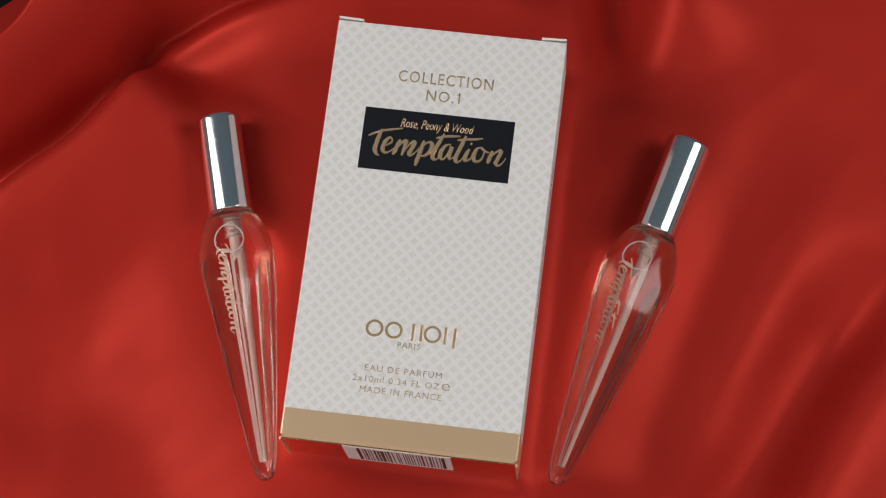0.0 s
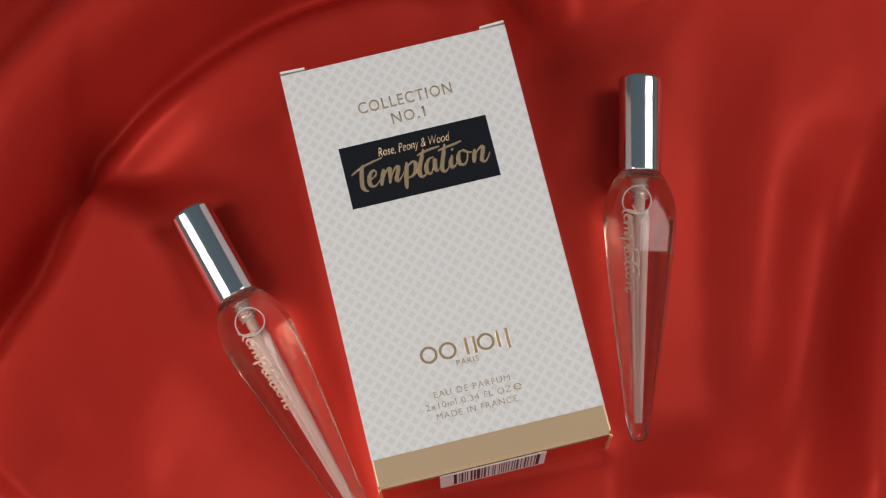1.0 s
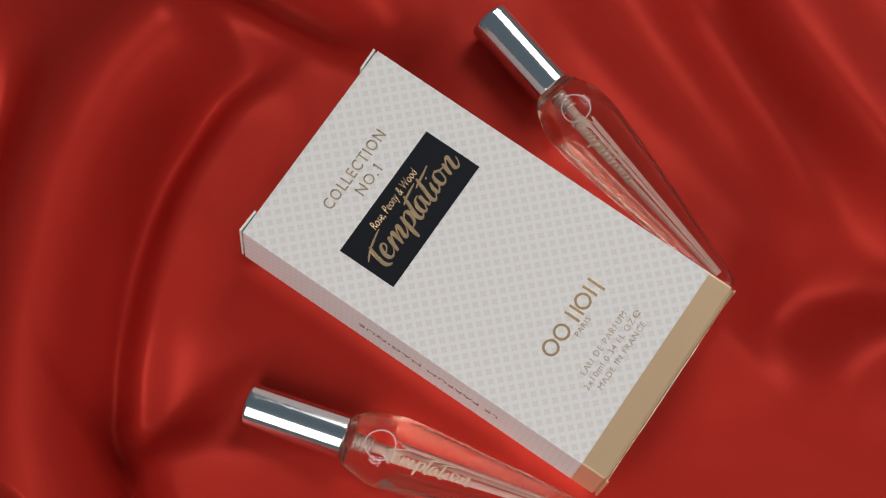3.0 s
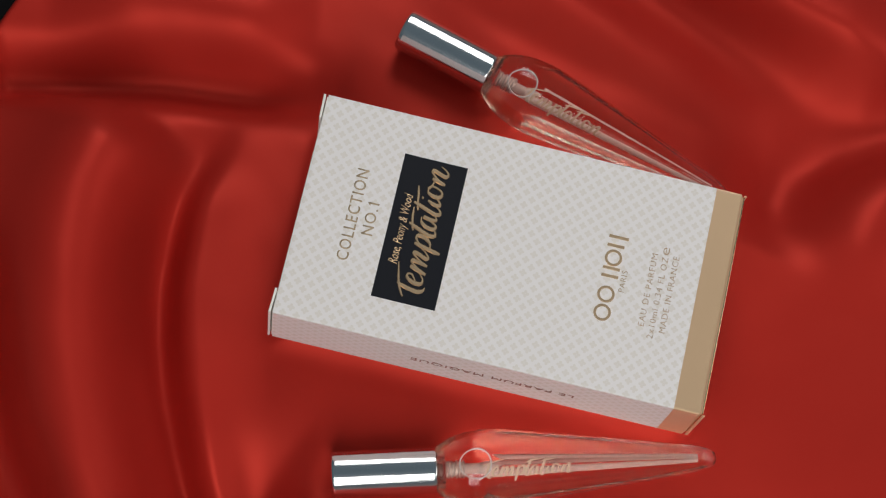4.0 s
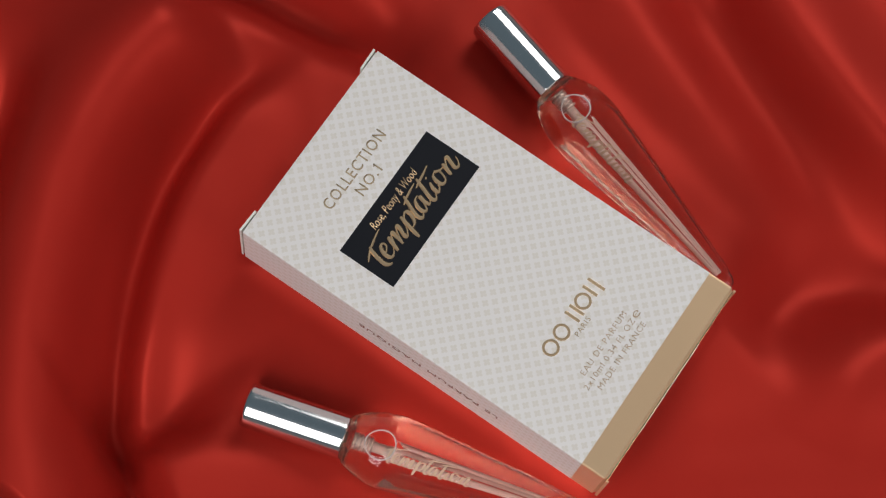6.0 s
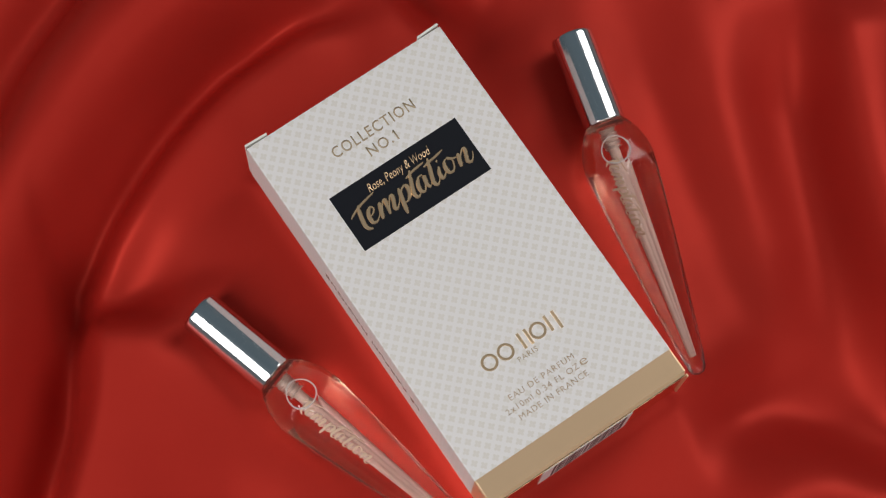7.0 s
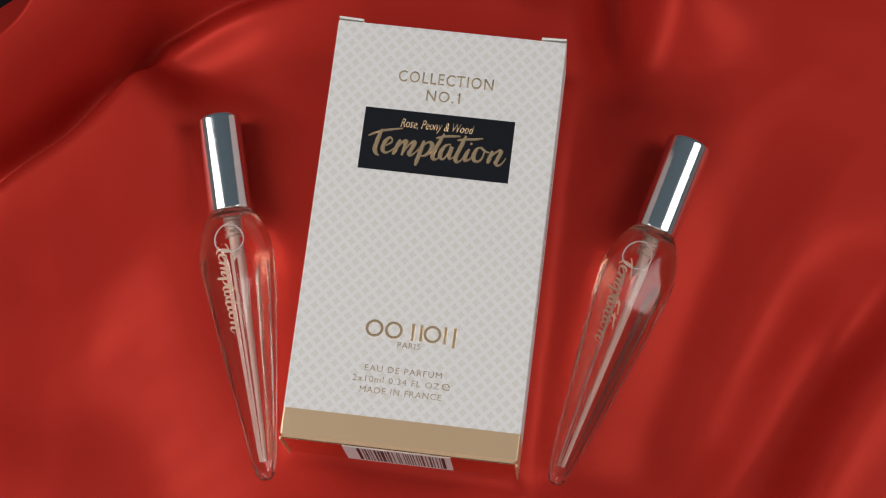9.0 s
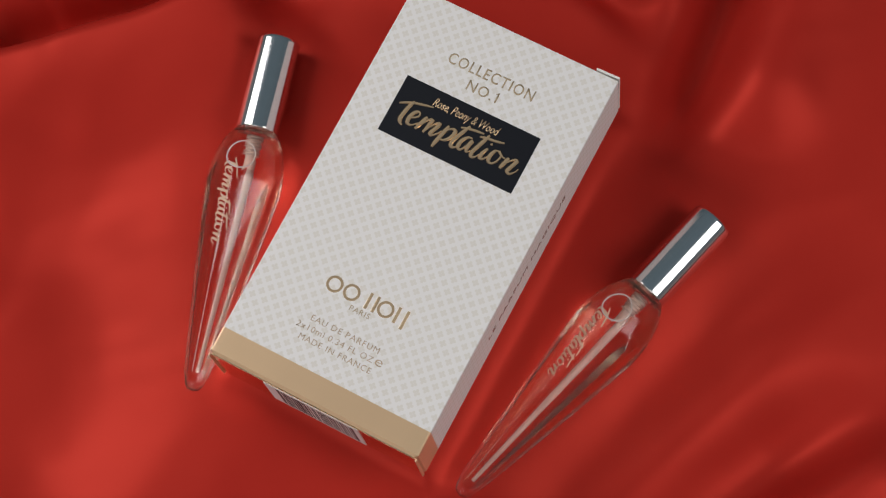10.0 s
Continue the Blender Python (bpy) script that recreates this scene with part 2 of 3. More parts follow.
# the two bottles: the cap's end, the tip, and the turn about the axis
BOTTLES = (
    dict(end=(-0.0781, 0.0402, -0.0018), tip=(-0.0436, -0.0810, 0.0009), turn=-3),
    dict(end=(0.0824, 0.0521, -0.0108), tip=(0.0499, -0.0685, -0.0111), turn=-9),
)
CAP_LENGTH = 0.0345


def blurred(h, cells):
    """Soften a height field by a bell curve that many cells wide."""
    k = np.exp(-0.5 * (np.arange(-3 * int(cells) - 3, 3 * int(cells) + 4) / cells) ** 2)
    k /= k.sum()
    pad = len(k) // 2
    for axis in (0, 1):
        wide = np.pad(h, [(pad, pad) if i == axis else (0, 0) for i in (0, 1)], mode="edge")
        h = np.apply_along_axis(lambda row: np.convolve(row, k, "valid"), axis, wide)
    return h


def rounded(line, count=6):
    """The line with its corners rounded."""
    pts = [Vector((x, y, 0)) for x, y in line]
    out = []
    for i in range(len(pts) - 1):
        p0, p1, p2, p3 = pts[max(i - 1, 0)], pts[i], pts[i + 1], pts[min(i + 2, len(pts) - 1)]
        for k in range(count):
            t = k / count
            q = 0.5 * (2 * p1 + (p2 - p0) * t + (2 * p0 - 5 * p1 + 4 * p2 - p3) * t * t + (3 * p1 - p0 - 3 * p2 + p3) * t ** 3)
            out.append((q.x, q.y))
    return out + [tuple(line[-1])]


def polyline_side(x, y, line):
    """Distance to a polyline, with its sign, and how far along it the nearest point lies (0 to 1)."""
    best = np.full(x.shape, 1e9)
    sign, along = np.ones(x.shape), np.zeros(x.shape)
    n = len(line) - 1
    for i, ((ax, ay), (bx, by)) in enumerate(zip(line, line[1:])):
        dx, dy = bx - ax, by - ay
        t = np.clip(((x - ax) * dx + (y - ay) * dy) / (dx * dx + dy * dy), 0, 1)
        px, py = x - ax - t * dx, y - ay - t * dy
        d = np.hypot(px, py)
        near = d < best
        best = np.where(near, d, best)
        sign = np.where(near, np.sign(dx * py - dy * px), sign)
        along = np.where(near, (i + t) / n, along)
    return best * sign, along


def step(a, b, x):
    t = np.clip((x - a) / (b - a), 0, 1)
    return t * t * (3 - 2 * t)


# folds: line, height (below zero: a valley), width on its left side, width on its right side, fading at start and end
FOLDS = [
    # the long fold that comes in from the rim, turns at its head and runs on behind the box; its outer side lies low
    ([(-0.183, -0.010), (-0.163, 0.009), (-0.148, 0.024), (-0.136, 0.035), (-0.126, 0.049), (-0.1165, 0.062), (-0.1105, 0.0715), (-0.1075, 0.0755), (-0.102, 0.0790), (-0.088, 0.0875), (-0.068, 0.0970), (-0.049, 0.1045), (-0.031, 0.1095), (-0.014, 0.112), (0.006, 0.112), (0.025, 0.107), (0.042, 0.100)], -0.0155, 0.0145, 0.0056, 0.05, 0.20),
    # the broad roll beyond it, and the drop beyond the roll
    ([(-0.185, 0.045), (-0.125, 0.096), (-0.070, 0.128), (-0.029, 0.141), (0.001, 0.143), (0.034, 0.134)], 0.0150, 0.026, 0.028, 0.0, 0.14),
    ([(-0.160, 0.094), (-0.125, 0.122), (-0.106, 0.135), (-0.086, 0.149), (-0.064, 0.159), (-0.046, 0.167), (-0.029, 0.173), (-0.009, 0.178)], -0.0130, 0.0130, 0.0080, 0.1, 0.3),
    # the lip on the inner side of the fold
    ([(-0.176, -0.018), (-0.154, 0.001), (-0.138, 0.016), (-0.124, 0.029), (-0.114, 0.041), (-0.107, 0.053), (-0.103, 0.064)], 0.0080, 0.0060, 0.036, 0.05, 0.20),
    # the hollow that runs from the head of the fold towards the first cap
    ([(-0.117, 0.070), (-0.105, 0.0645), (-0.094, 0.057), (-0.083, 0.047), (-0.070, 0.036)], -0.0090, 0.0260, 0.0090, 0.0, 0.60),
    # the valley off the far corner of the box
    ([(0.034, 0.190), (0.039, 0.167), (0.044, 0.150), (0.049, 0.127), (0.052, 0.099), (0.053, 0.085), (0.051, 0.067), (0.046, 0.042)], -0.0140, 0.0110, 0.0090, 0.05, 0.5),
    ([(0.075, 0.175), (0.076, 0.120), (0.082, 0.080)], 0.0060, 0.018, 0.018, 0.3, 0.4),
    # two long shallow valleys beyond the second bottle, a ridge between them
    ([(0.118, 0.085), (0.110, 0.050), (0.101, 0.025), (0.094, 0.000), (0.087, -0.030), (0.080, -0.060), (0.079, -0.098), (0.088, -0.135)], -0.0055, 0.016, 0.016, 0.35, 0.1),
    ([(0.138, 0.070), (0.122, 0.020), (0.109, -0.015), (0.098, -0.048), (0.090, -0.080)], 0.0026, 0.018, 0.018, 0.3, 0.3),
    ([(0.150, 0.030), (0.138, -0.005), (0.126, -0.030), (0.114, -0.055), (0.100, -0.085), (0.092, -0.115)], -0.0095, 0.0150, 0.0180, 0.25, 0.2),
    # the sharper fold towards the rim
    ([(0.180, 0.022), (0.164, -0.003), (0.150, -0.026), (0.140, -0.049), (0.131, -0.076), (0.123, -0.106), (0.115, -0.145)], 0.0095, 0.026, 0.0100, 0.15, 0.2),
    # soft dips on the near side
    ([(-0.150, -0.020), (-0.119, -0.028), (-0.105, 0.010)], -0.0032, 0.020, 0.020, 0.3, 0.4),
    ([(-0.150, -0.070), (-0.105, -0.060), (-0.080, -0.100), (-0.090, -0.150)], -0.0045, 0.024, 0.026, 0.2, 0.2),
    ([(0.036, -0.082), (0.056, -0.088), (0.076, -0.094), (0.092, -0.110), (0.100, -0.140)], -0.0090, 0.014, 0.016, 0.3, 0.1),
    ([(0.020, -0.125), (0.050, -0.122), (0.070, -0.128), (0.080, -0.150)], 0.0050, 0.016, 0.020, 0.3, 0.2),
]


def cloth_height(x, y):
    h = -0.0105 - 0.0090 * step(-0.05, 0.07, x) - 0.008 * step(0.07, 0.18, x)
    for line, height, left, right, fade_in, fade_out in FOLDS:
        d, s = polyline_side(x, y, rounded(line))
        g = np.exp(-(d / np.where(d > 0, left, right)) ** 2)
        fade = step(0, max(fade_in, 1e-3), s) * step(0, max(fade_out, 1e-3), 1 - s)
        h = h + 1.5 * height * g * fade
    h = blurred(h, 1.5)
    # slight unevenness of the sheet
    h = h + 0.00012 * np.sin(x * 190 + 2 * np.sin(y * 60)) * np.sin(y * 150 + 1.7 * np.sin(x * 75)) + 0.00005 * np.sin(x * 330 - y * 210 + 2 * np.sin(y * 120))
    # the sheet rises under the box
    dx, dy = np.abs(x) - BOX_W / 2, np.abs(y) - BOX_L / 2
    out = np.hypot(np.maximum(dx, 0), np.maximum(dy, 0)) + np.minimum(np.maximum(dx, dy), 0)
    k = 1 - step(-0.016, 0.005, out)
    h = blurred(h * (1 - k) + (BOX_BASE - 0.0004) * k, 2.0)
    h = np.minimum(h, BOX_BASE - 0.0006 + 0.3 * np.maximum(out, 0))
    # the bottles press into it
    for b in BOTTLES:
        e, t = np.array(b["end"]), np.array(b["tip"])
        length = np.linalg.norm((t - e)[:2])
        ux, uy = (t - e)[:2] / length
        s = (x - e[0]) * ux + (y - e[1]) * uy
        w = -(x - e[0]) * uy + (y - e[1]) * ux
        r = np.interp(s - CAP_LENGTH, [-CAP_LENGTH, -0.0005, 0.0, 0.0050, 0.0140, 0.043, 0.075, 0.0918], [0.0075, 0.0075, 0.0082, 0.0112, 0.0138, 0.0105, 0.0060, 0.0015])
        axis = e[2] + (t[2] - e[2]) * np.clip(s / length, 0, 1)
        press = axis - r - 0.0002 + 0.32 * w * w / 0.010 + 3 * np.maximum(-s, 0) ** 1.5 + 3 * np.maximum(s - length, 0) ** 1.5
        soft = 0.0016
        h = -soft * np.logaddexp(-h / soft, -press / soft)
    # it lies on the round stand and hangs over its rim
    h = -0.040 + 0.004 * np.logaddexp(0, (h + 0.040) / 0.004)
    a = np.arctan2(y - 0.0115, x - 0.0147)
    d = np.degrees(a)
    rim = 0.202 - 0.032 * np.exp(-((d - 160) / 13) ** 2) - 0.024 * np.exp(-((d - 70) / 24) ** 2) + 0.002 * np.sin(7 * a)
    return h - 0.045 * step(0, 0.013, np.hypot(x - 0.0147, y - 0.0115) - rim)


def build_cloth():
    n = 560
    gx, gy = np.meshgrid(np.linspace(-0.205, 0.235, n), np.linspace(-0.208, 0.232, n), indexing="ij")
    z = cloth_height(gx, gy)
    verts = np.stack([gx, gy, z], -1).reshape(-1, 3)
    idx = np.arange(n * n).reshape(n, n)
    quads = np.stack([idx[:-1, :-1], idx[1:, :-1], idx[1:, 1:], idx[:-1, 1:]], -1).reshape(-1, 4)
    me = bpy.data.meshes.new("satin_cloth")
    me.from_pydata(verts.tolist(), [], quads.tolist())
    me.materials.append(SATIN)
    me.shade_smooth()
    ob = new("satin_cloth", me)
    return tagged(ob, "glossy red satin cloth lying in soft folds on a round stand", "cloth")


build_cloth()
stand = tagged(mesh_object("round_stand", revolve([(0, -0.075), (0.170, -0.075), (0.173, -0.073), (0.173, -0.045), (0.170, -0.043), (0, -0.043)], 96), TABLE), "round black stand hidden under the red satin cloth", "stand")
stand.location = (0.0147, 0.0115, 0)


# ---- the perfume box ----
def card_tube(y0, y1, radius=0.0005, worn=0.0):
    """The rounded rectangular sleeve of the carton between two stations, closed at both ends."""
    bm = bmesh.new()
    w, h = BOX_W / 2, BOX_H
    ring = []
    for cx, cz, a0 in ((w - radius, h - radius, 0), (-w + radius, h - radius, 90), (-w + radius, radius, 180), (w - radius, radius, 270)):
        for k in range(4):
            a = radians(a0 + 30 * k)
            ring.append((cx + radius * math.cos(a), cz + radius * math.sin(a)))
    a = [bm.verts.new((x, y0, z)) for x, z in ring]
    b = [bm.verts.new((x, y1, z)) for x, z in ring]
    for i in range(len(ring)):
        j = (i + 1) % len(ring)
        bm.faces.new((a[i], a[j], b[j], b[i]))
    if worn:
        # the end's rim is folded and slightly rounded
        for v in a:
            v.co.y += worn
        rim = [bm.verts.new((x - math.copysign(worn, x), y0, z - math.copysign(worn, z - h / 2))) for x, z in ring]
        for i in range(len(ring)):
            j = (i + 1) % len(ring)
            bm.faces.new((rim[i], rim[j], a[j], a[i]))
        a = rim
    bm.faces.new(a[::-1])
    bm.faces.new(b)
    bmesh.ops.recalc_face_normals(bm, faces=bm.faces[:])
    return bm


def build_box():
    box = new("perfume_box")
    box.location = (0, -0.00025, BOX_BASE)
    tagged(box, "white patterned perfume carton with black panel and gold foot", "box")
    l = BOX_L / 2
    top = BOX_H
    part("body", card_tube(-l + GOLD_W, l), CARD, box, "white card printed with a beige lattice")
    part("gold_foot", card_tube(-l, -l + GOLD_W, 0.0006, 0.0010), GOLD, box, "gold foil band")
    # closing flap and the two side flaps at the far end
    part("closing_flap", slab((-BOX_W / 2 + 0.0006, l, 0.0006), (BOX_W / 2 - 0.0006, l + 0.0004, BOX_H - 0.0010), 0.0001), PLAIN_CARD, box)
    for s in (-1, 1):
        bm = slab((-0.0041, 0.0, 0.0003), (0.0041, 0.0008, BOX_H - 0.0001), 0.0002)
        part("side_flap", moved(bm, pose(s * (BOX_W / 2 - 0.0042), l + 0.0007, 0, 0, 0, s * 2.0)), PLAIN_CARD, box, "white card flap edge standing proud")
    # the gold end
    part("end_flap", slab((-BOX_W / 2 + 0.0008, -l - 0.0004, 0.0008), (BOX_W / 2 - 0.0008, -l, BOX_H - 0.0010), 0.0001), END_FOIL, box)
    for s in (-1, 1):
        x0, x1 = sorted((s * BOX_W / 2, s * (BOX_W / 2 - 0.0005)))
        part("corner_lip", slab((x0, -l - 0.0010, 0.0004), (x1, -l, BOX_H - 0.0012), 0.00012), GOLD, box, "gold card edge standing proud")
    tag = part("barcode_label", slab((-0.0180, -l - 0.0006, 0.0015), (0.0165, -l - 0.0004, BOX_H - 0.0022)), LABEL_PAPER, box, "white paper label with a barcode")
    rng = random.Random(5)
    x = -0.0136
    while x < 0.0150:
        w = rng.choice((0.0003, 0.0003, 0.0003, 0.0006, 0.0010))
        part("bar", slab((x, -l - 0.0007, 0.0040), (x + w, -l - 0.0006, BOX_H - 0.0038)), BAR_INK, tag)
        x += w + rng.choice((0.0004, 0.0005, 0.0008, 0.0011))
    # the black panel
    panel = part("name_panel", slab((-0.0249, 0.02020, top - 0.0002), (0.02415, 0.04105, top + 0.00008)), BLACK_PRINT, box, "matt black panel")
    part("title", moved(script_bmesh(SCRIPT, 0.0000808, 0.00142, 0.00040), pose(-0.0249, 0.04105, top + 0.00008)), GOLD_PRINT, panel, "raised gold brush lettering")
    part("subtitle", moved(text_bmesh("Rose, Peony & Wood", 0.0030, 0.0240, 0.3, 0.004, 0.00006), pose(-0.0008, 0.0354, top + 0.00012)), GOLD_PRINT, panel, "small gold lettering")
    # gold printing on the white face
    def line(body, h, w, x, y, mat, bold, name="lettering"):
        part(name, moved(text_bmesh(body, h, w, 0, bold, 0.00005, 1.15), pose(x, y + 0.0006, top + 0.00003)), mat, box)
    line("COLLECTION", 0.0038, 0.0312, 0, 0.0503, GOLD_PALE, 0.004)
    line("NO.1", 0.0036, 0.0110, -0.0002, 0.0446, GOLD_PALE, 0.004)
    part("lettering", moved(slab((-0.0006, -0.00016, 0), (0.0006, 0.00016, 0.00008)), pose(0.00475, 0.0484, top, 0, 0, 38)), GOLD_PALE, box)
    line("EAU DE PARFUM", 0.0020, 0.0246, -0.0015, -0.0464, GOLD_FAINT, -0.010)
    line("2x10ml 0.34 FL OZ", 0.0020, 0.0276, -0.0034, -0.0499, GOLD_FAINT, -0.010)
    line("e", 0.0032, 0.0026, 0.0125, -0.0499, GOLD_FAINT, -0.010)
    line("MADE IN FRANCE", 0.0020, 0.0260, -0.0015, -0.0534, GOLD_FAINT, -0.010)
    # the maker's mark as plain raised shapes
    def ring(cx, cy, ro, ri):
        bm = bmesh.new()
        n, z0, z1 = 40, top - 0.0001, top + 0.00022
        loops = [[bm.verts.new((cx + r * math.cos(2 * math.pi * i / n), cy + r * math.sin(2 * math.pi * i / n), z)) for i in range(n)] for r, z in ((ro, z0), (ro - 0.0002, z1), (ri + 0.0002, z1), (ri, z0))]
        for a, b in zip(loops, loops[1:]):
            for i in range(n):
                bm.faces.new((a[i], a[(i + 1) % n], b[(i + 1) % n], b[i]))
        part("mark_ring", bm, GOLD_PRINT, box)
    for cx in (-0.0124, -0.0062, 0.0062):
        ring(cx, -0.0319, 0.0029, 0.0019)
    for cx, y0 in ((-0.00005, -0.0347), (0.0026, -0.0347), (0.0103, -0.0347), (0.0133, -0.0356)):
        part("mark_bar", slab((cx - 0.0005, y0, top - 0.0001), (cx + 0.0005, -0.0291, top + 0.0002), 0.0001), GOLD_PRINT, box)
    line("PARIS", 0.0018, 0.0072, -0.0008, -0.0379, GOLD_PALE, 0.0)
    # brown line on both long sides, upside down on one
    for s, flip, y in ((-1, -1, -0.003), (1, 1, 0.004)):
        m = Matrix.Translation((s * (BOX_W / 2 + 0.00003), y, BOX_H / 2 - 0.001 * flip)) @ Matrix(((0, 0, s, 0), (s * flip, 0, 0, 0), (0, flip, 0, 0), (0, 0, 0, 1)))
        part("side_lettering", moved(text_bmesh("LE PARFUM MAGIQUE", 0.0030, 0.0540, 0, 0, 0.00005, 1.1), m), BROWN_PRINT, box, "brown printed lettering")
    return box


build_box()


# ---- the two perfume bottles ----
def wrapped(bm, z0, turn=0.0, lift=0.0):
    """Wrap a flat drawing on the glass: its x runs down towards the tip, its y round the glass."""
    for v in bm.verts:
        z = z0 - v.co.x
        a = radians(turn) + v.co.y / max(np.interp(-z, *TAPER), 0.004)
        r = float(facet_radius(a, z)) + lift + v.co.z
        v.co = Vector((r * math.cos(a), r * math.sin(a), z))
    return bm


FACETS = 6
SHOULDER = ([0.0, 0.0012, 0.0050, 0.0095, 0.0135, 0.0175, 0.0215, 0.0260], [0.0074, 0.0084, 0.01045, 0.0119, 0.0125, 0.01285, 0.0131, 0.0140])
TAPER = ([0.0, 0.0190, 0.0290, 0.0430, 0.0580, 0.0750, 0.0860, 0.0895, 0.0912, 0.0918], [0.01375, 0.0119, 0.0109, 0.0093, 0.0075, 0.0053, 0.0038, 0.0031, 0.0020, 0.0])


def facet_radius(a, z):
    """The radius at an angle: a six-sided taper whose flat sides cut the round shoulder in shallow arcs and run out into a round tip."""
    turn = 2 * math.pi / FACETS
    w = (a / turn) % 1.0 - 0.5
    p = np.interp(-z, *TAPER)
    flat = np.minimum(p / np.cos(w * turn), p * 1.11)
    p = p + (flat - p) * step(0.0, 0.0060, 0.0905 + z)
    return np.minimum(p, np.interp(-z, *SHOULDER))


def solid_of_rings(radii, zs):
    """A closed skin over rings of given radii, one row of angles a height; it ends in a point at either end."""
    bm = bmesh.new()
    steps = radii.shape[1]
    rings = [[bm.verts.new((0, 0, zs[0]))]]
    for z, row in zip(zs, radii):
        if row.max() > 1e-6:
            rings.append([bm.verts.new((q * math.cos(2 * math.pi * i / steps), q * math.sin(2 * math.pi * i / steps), z)) for i, q in enumerate(row.tolist())])
    rings.append([bm.verts.new((0, 0, zs[-1]))])
    for a, b in zip(rings, rings[1:]):
        for i in range(steps):
            j = (i + 1) % steps
            face = list(dict.fromkeys([a[i % len(a)], a[j % len(a)], b[j % len(b)], b[i % len(b)]]))
            if len(face) > 2:
                bm.faces.new(face)
    bmesh.ops.recalc_face_normals(bm, faces=bm.faces[:])
    return bm


def glass_bmesh():
    """A six-sided glass cone with a round shoulder and a round tip."""
    zs = -np.unique(np.concatenate([np.linspace(0, 0.0260, 140), np.linspace(0.0260, 0.0880, 120), np.linspace(0.0880, 0.0918, 14)]))
    angles = np.linspace(0, 2 * math.pi, 361)[:-1]
    radii = facet_radius(angles[None, :], zs[:, None])
    # edges slightly rounded off
    for _ in range(2):
        soft = (np.roll(radii, 1, 1) + 2 * radii + np.roll(radii, -1, 1)) / 4
        soft[1:-1] = (soft[:-2] + 2 * soft[1:-1] + soft[2:]) / 4
        radii[2:125] = soft[2:125]
        radii[125:] = (np.roll(radii, 1, 1) + 2 * radii + np.roll(radii, -1, 1))[125:] / 4
    return solid_of_rings(radii, zs)


def liquid_bmesh(wall, start, stop):
    """The round inside of the bottle."""
    f = 0.5 * (1 - np.cos(np.linspace(0, math.pi, 240)))
    zs = -(start + (stop - start) * f)
    inside = np.minimum(np.interp(-zs, *TAPER), np.interp(-zs, *SHOULDER)) - wall
    inside = np.convolve(np.pad(inside, 6, mode="edge"), np.ones(13) / 13, "valid")
    rs = inside * np.minimum(1, np.sqrt(f * 60)) * np.minimum(1, np.sqrt((1 - f) * 30))
    return solid_of_rings(np.repeat(rs[:, None], 180, 1), zs)


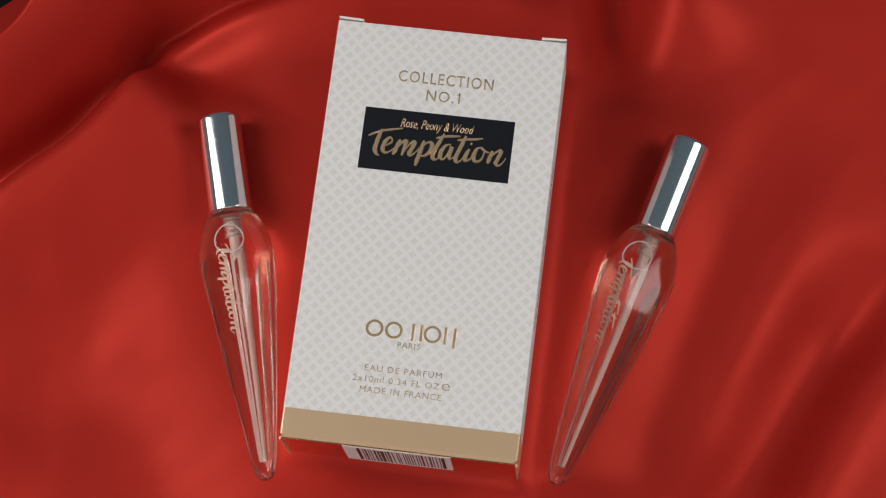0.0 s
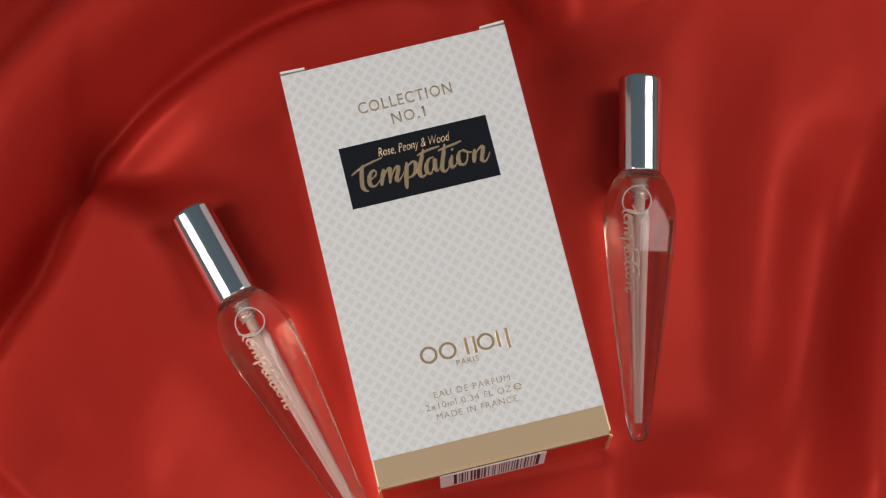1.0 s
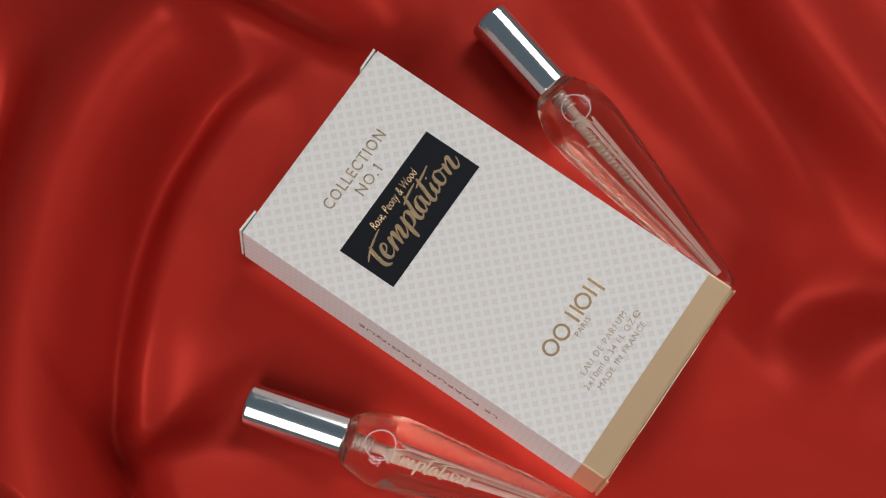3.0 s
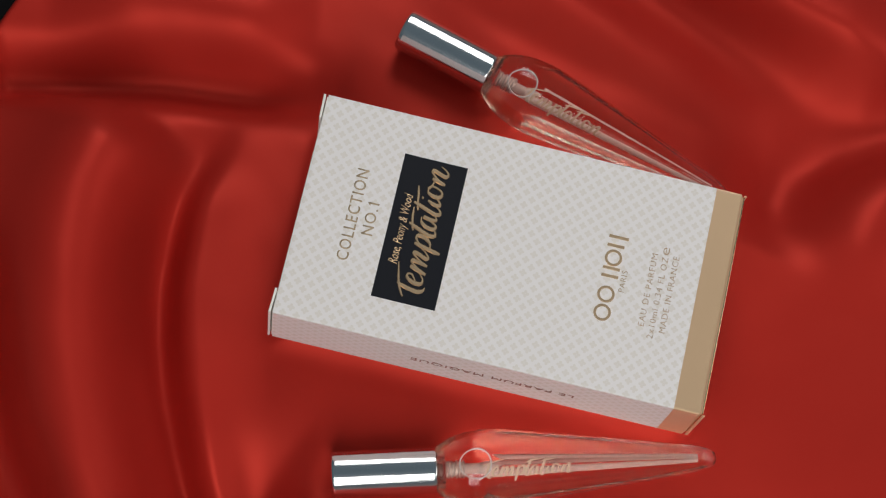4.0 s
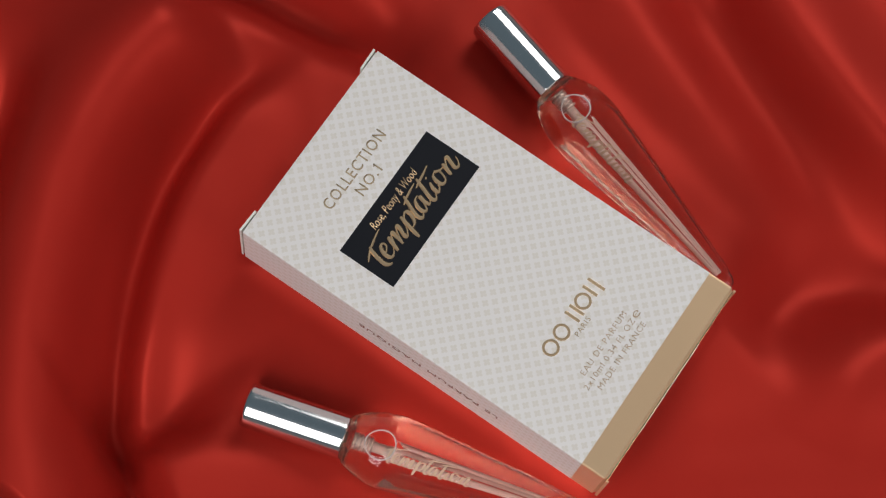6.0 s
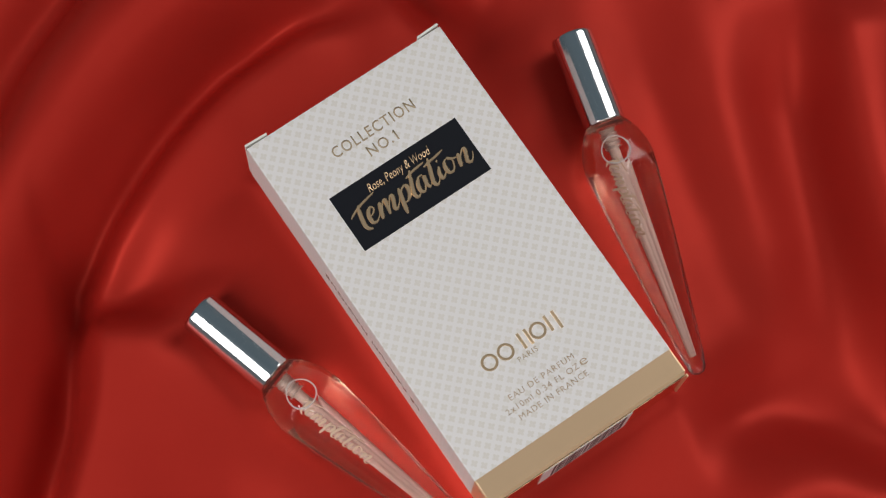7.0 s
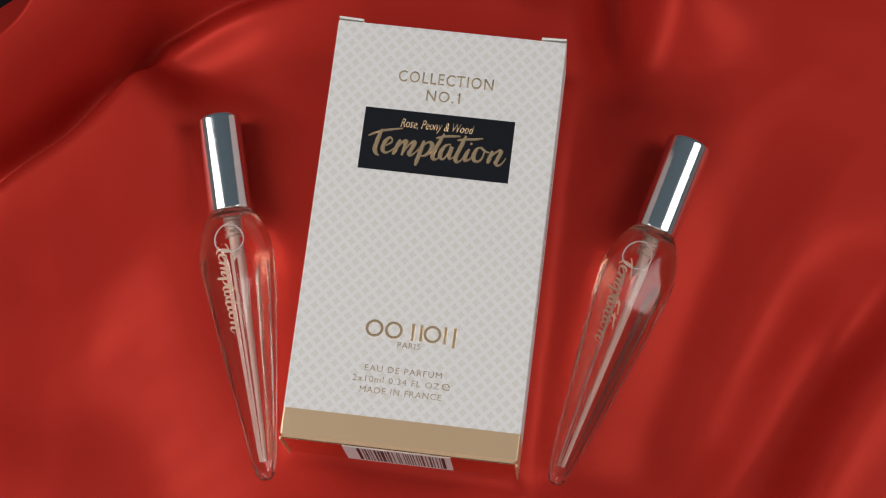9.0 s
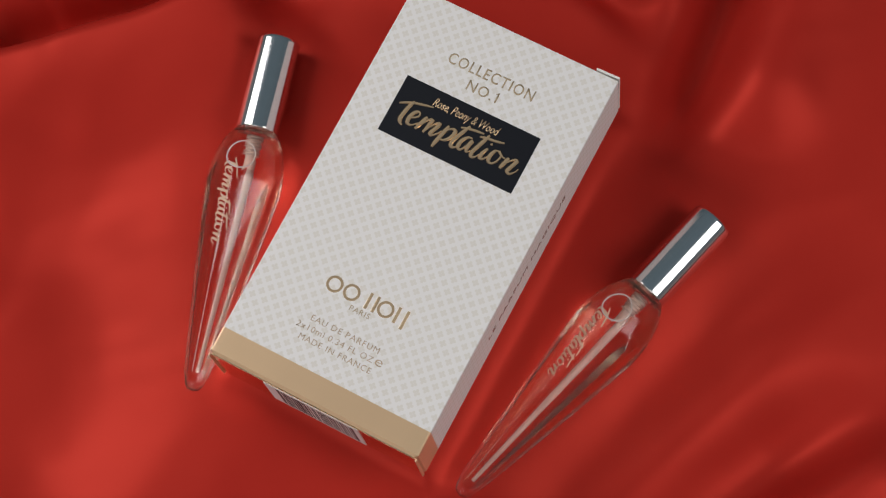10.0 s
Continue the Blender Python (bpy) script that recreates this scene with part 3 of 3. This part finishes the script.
def build_bottle():
    bottle = new("perfume_bottle")
    tagged(bottle, "clear glass cone bottle with chrome cap lying on red satin", "bottle", "pair of bottles")
    glass = part("glass_body", glass_bmesh(), GLASS, bottle, "clear cone-shaped glass with six flat sides", True)
    glass.visible_shadow = False
    liquid = part("perfume_liquid", liquid_bmesh(0.0014, 0.0010, 0.0885), LIQUID, bottle, "clear perfume", True)
    liquid.visible_shadow = False
    c = CAP_LENGTH
    cap = part("cap", revolve([(0.0060, 0.0002), (0.0072, 0.0002), (0.00745, 0.0005), (0.0075, 0.0008), (0.0075, 0.0012), (0.0075, c * 0.33), (0.0075, c * 0.66), (0.0075, c - 0.0018), (0.0075, c - 0.0013), (0.0074, c - 0.0007), (0.0070, c - 0.0002), (0.0064, c), (0, c)], 96), CHROME, bottle, "polished chrome cap")
    for p in cap.data.polygons:
        p.use_smooth = abs(p.normal.z) < 0.9
    part("collar", revolve([(0.0026, -0.0034), (0.0044, -0.0034), (0.0044, -0.0008), (0.0026, -0.0008), (0.0026, -0.0034)], 48), PLASTIC, bottle, smooth=True)
    part("pump", revolve([(0, -0.0030), (0.0017, -0.0030), (0.0017, -0.0095), (0.0013, -0.0100), (0.0013, -0.0140), (0.0014, -0.0155), (0, -0.0155)], 32), PUMP_PLASTIC, bottle, "milky plastic pump", True)
    for k in range(6):
        bm = bmesh.new()
        n, q = 28, 8
        rows = [[bm.verts.new(((0.0019 + 0.00028 * math.cos(2 * math.pi * j / q)) * math.cos(2 * math.pi * i / n), (0.0019 + 0.00028 * math.cos(2 * math.pi * j / q)) * math.sin(2 * math.pi * i / n), -0.0040 - 0.0011 * k + 0.00035 * math.sin(2 * math.pi * j / q))) for j in range(q)] for i in range(n)]
        for i in range(n):
            for j in range(q):
                bm.faces.new((rows[i][j], rows[(i + 1) % n][j], rows[(i + 1) % n][(j + 1) % q], rows[i][(j + 1) % q]))
        part("spring_turn", bm, STEEL, bottle, smooth=True)
    part("dip_tube", revolve([(0, -0.0140), (0.0013, -0.0140), (0.0016, -0.0160), (0.0007, -0.0852), (0, -0.0854)], 32), TUBE_PLASTIC, bottle, "milky dip tube", True)
    # the raised round ring on the shoulder
    bm = bmesh.new()
    n, q = 64, 8
    for i in range(n):
        for j in range(q):
            a, b = 2 * math.pi * i / n, 2 * math.pi * j / q
            w = 0.0050 + 0.00024 * math.cos(b)
            bm.verts.new((w * math.cos(a), w * math.sin(a), 0.00028 * math.sin(b)))
    bm.verts.ensure_lookup_table()
    for i in range(n):
        for j in range(q):
            bm.faces.new([bm.verts[((i + di) % n) * q + (j + dj) % q] for di, dj in ((0, 0), (1, 0), (1, 1), (0, 1))])
    part("emblem_ring", wrapped(bm, -0.0117, 0, 0.0002), RING_GLASS, bottle, "raised pale glass ring", True)
    part("lettering", wrapped(moved(script_bmesh(SCRIPT, 0.0000530, 0.00082, 0.00006), Matrix.Diagonal((1, 0.88, 1, 1)) @ pose(-0.0163, 0.0085, 0)), -0.0285, -15, 0.00012), BOTTLE_PRINT, bottle, "pale gold script lettering")
    return bottle


def bottle_pose(end, tip, turn):
    z = (Vector(end) - Vector(tip)).normalized()
    x = (Vector((0, 0, 1)) - z * z.z).normalized()
    y = z.cross(x)
    neck = Vector(end) - z * CAP_LENGTH
    return Matrix.Translation(neck) @ Matrix((x, y, z)).transposed().to_4x4() @ pose(0, 0, 0, 0, 0, turn)


first = build_bottle()
first.matrix_basis = bottle_pose(**BOTTLES[0])
copy_thing(first, bottle_pose(**BOTTLES[1]))
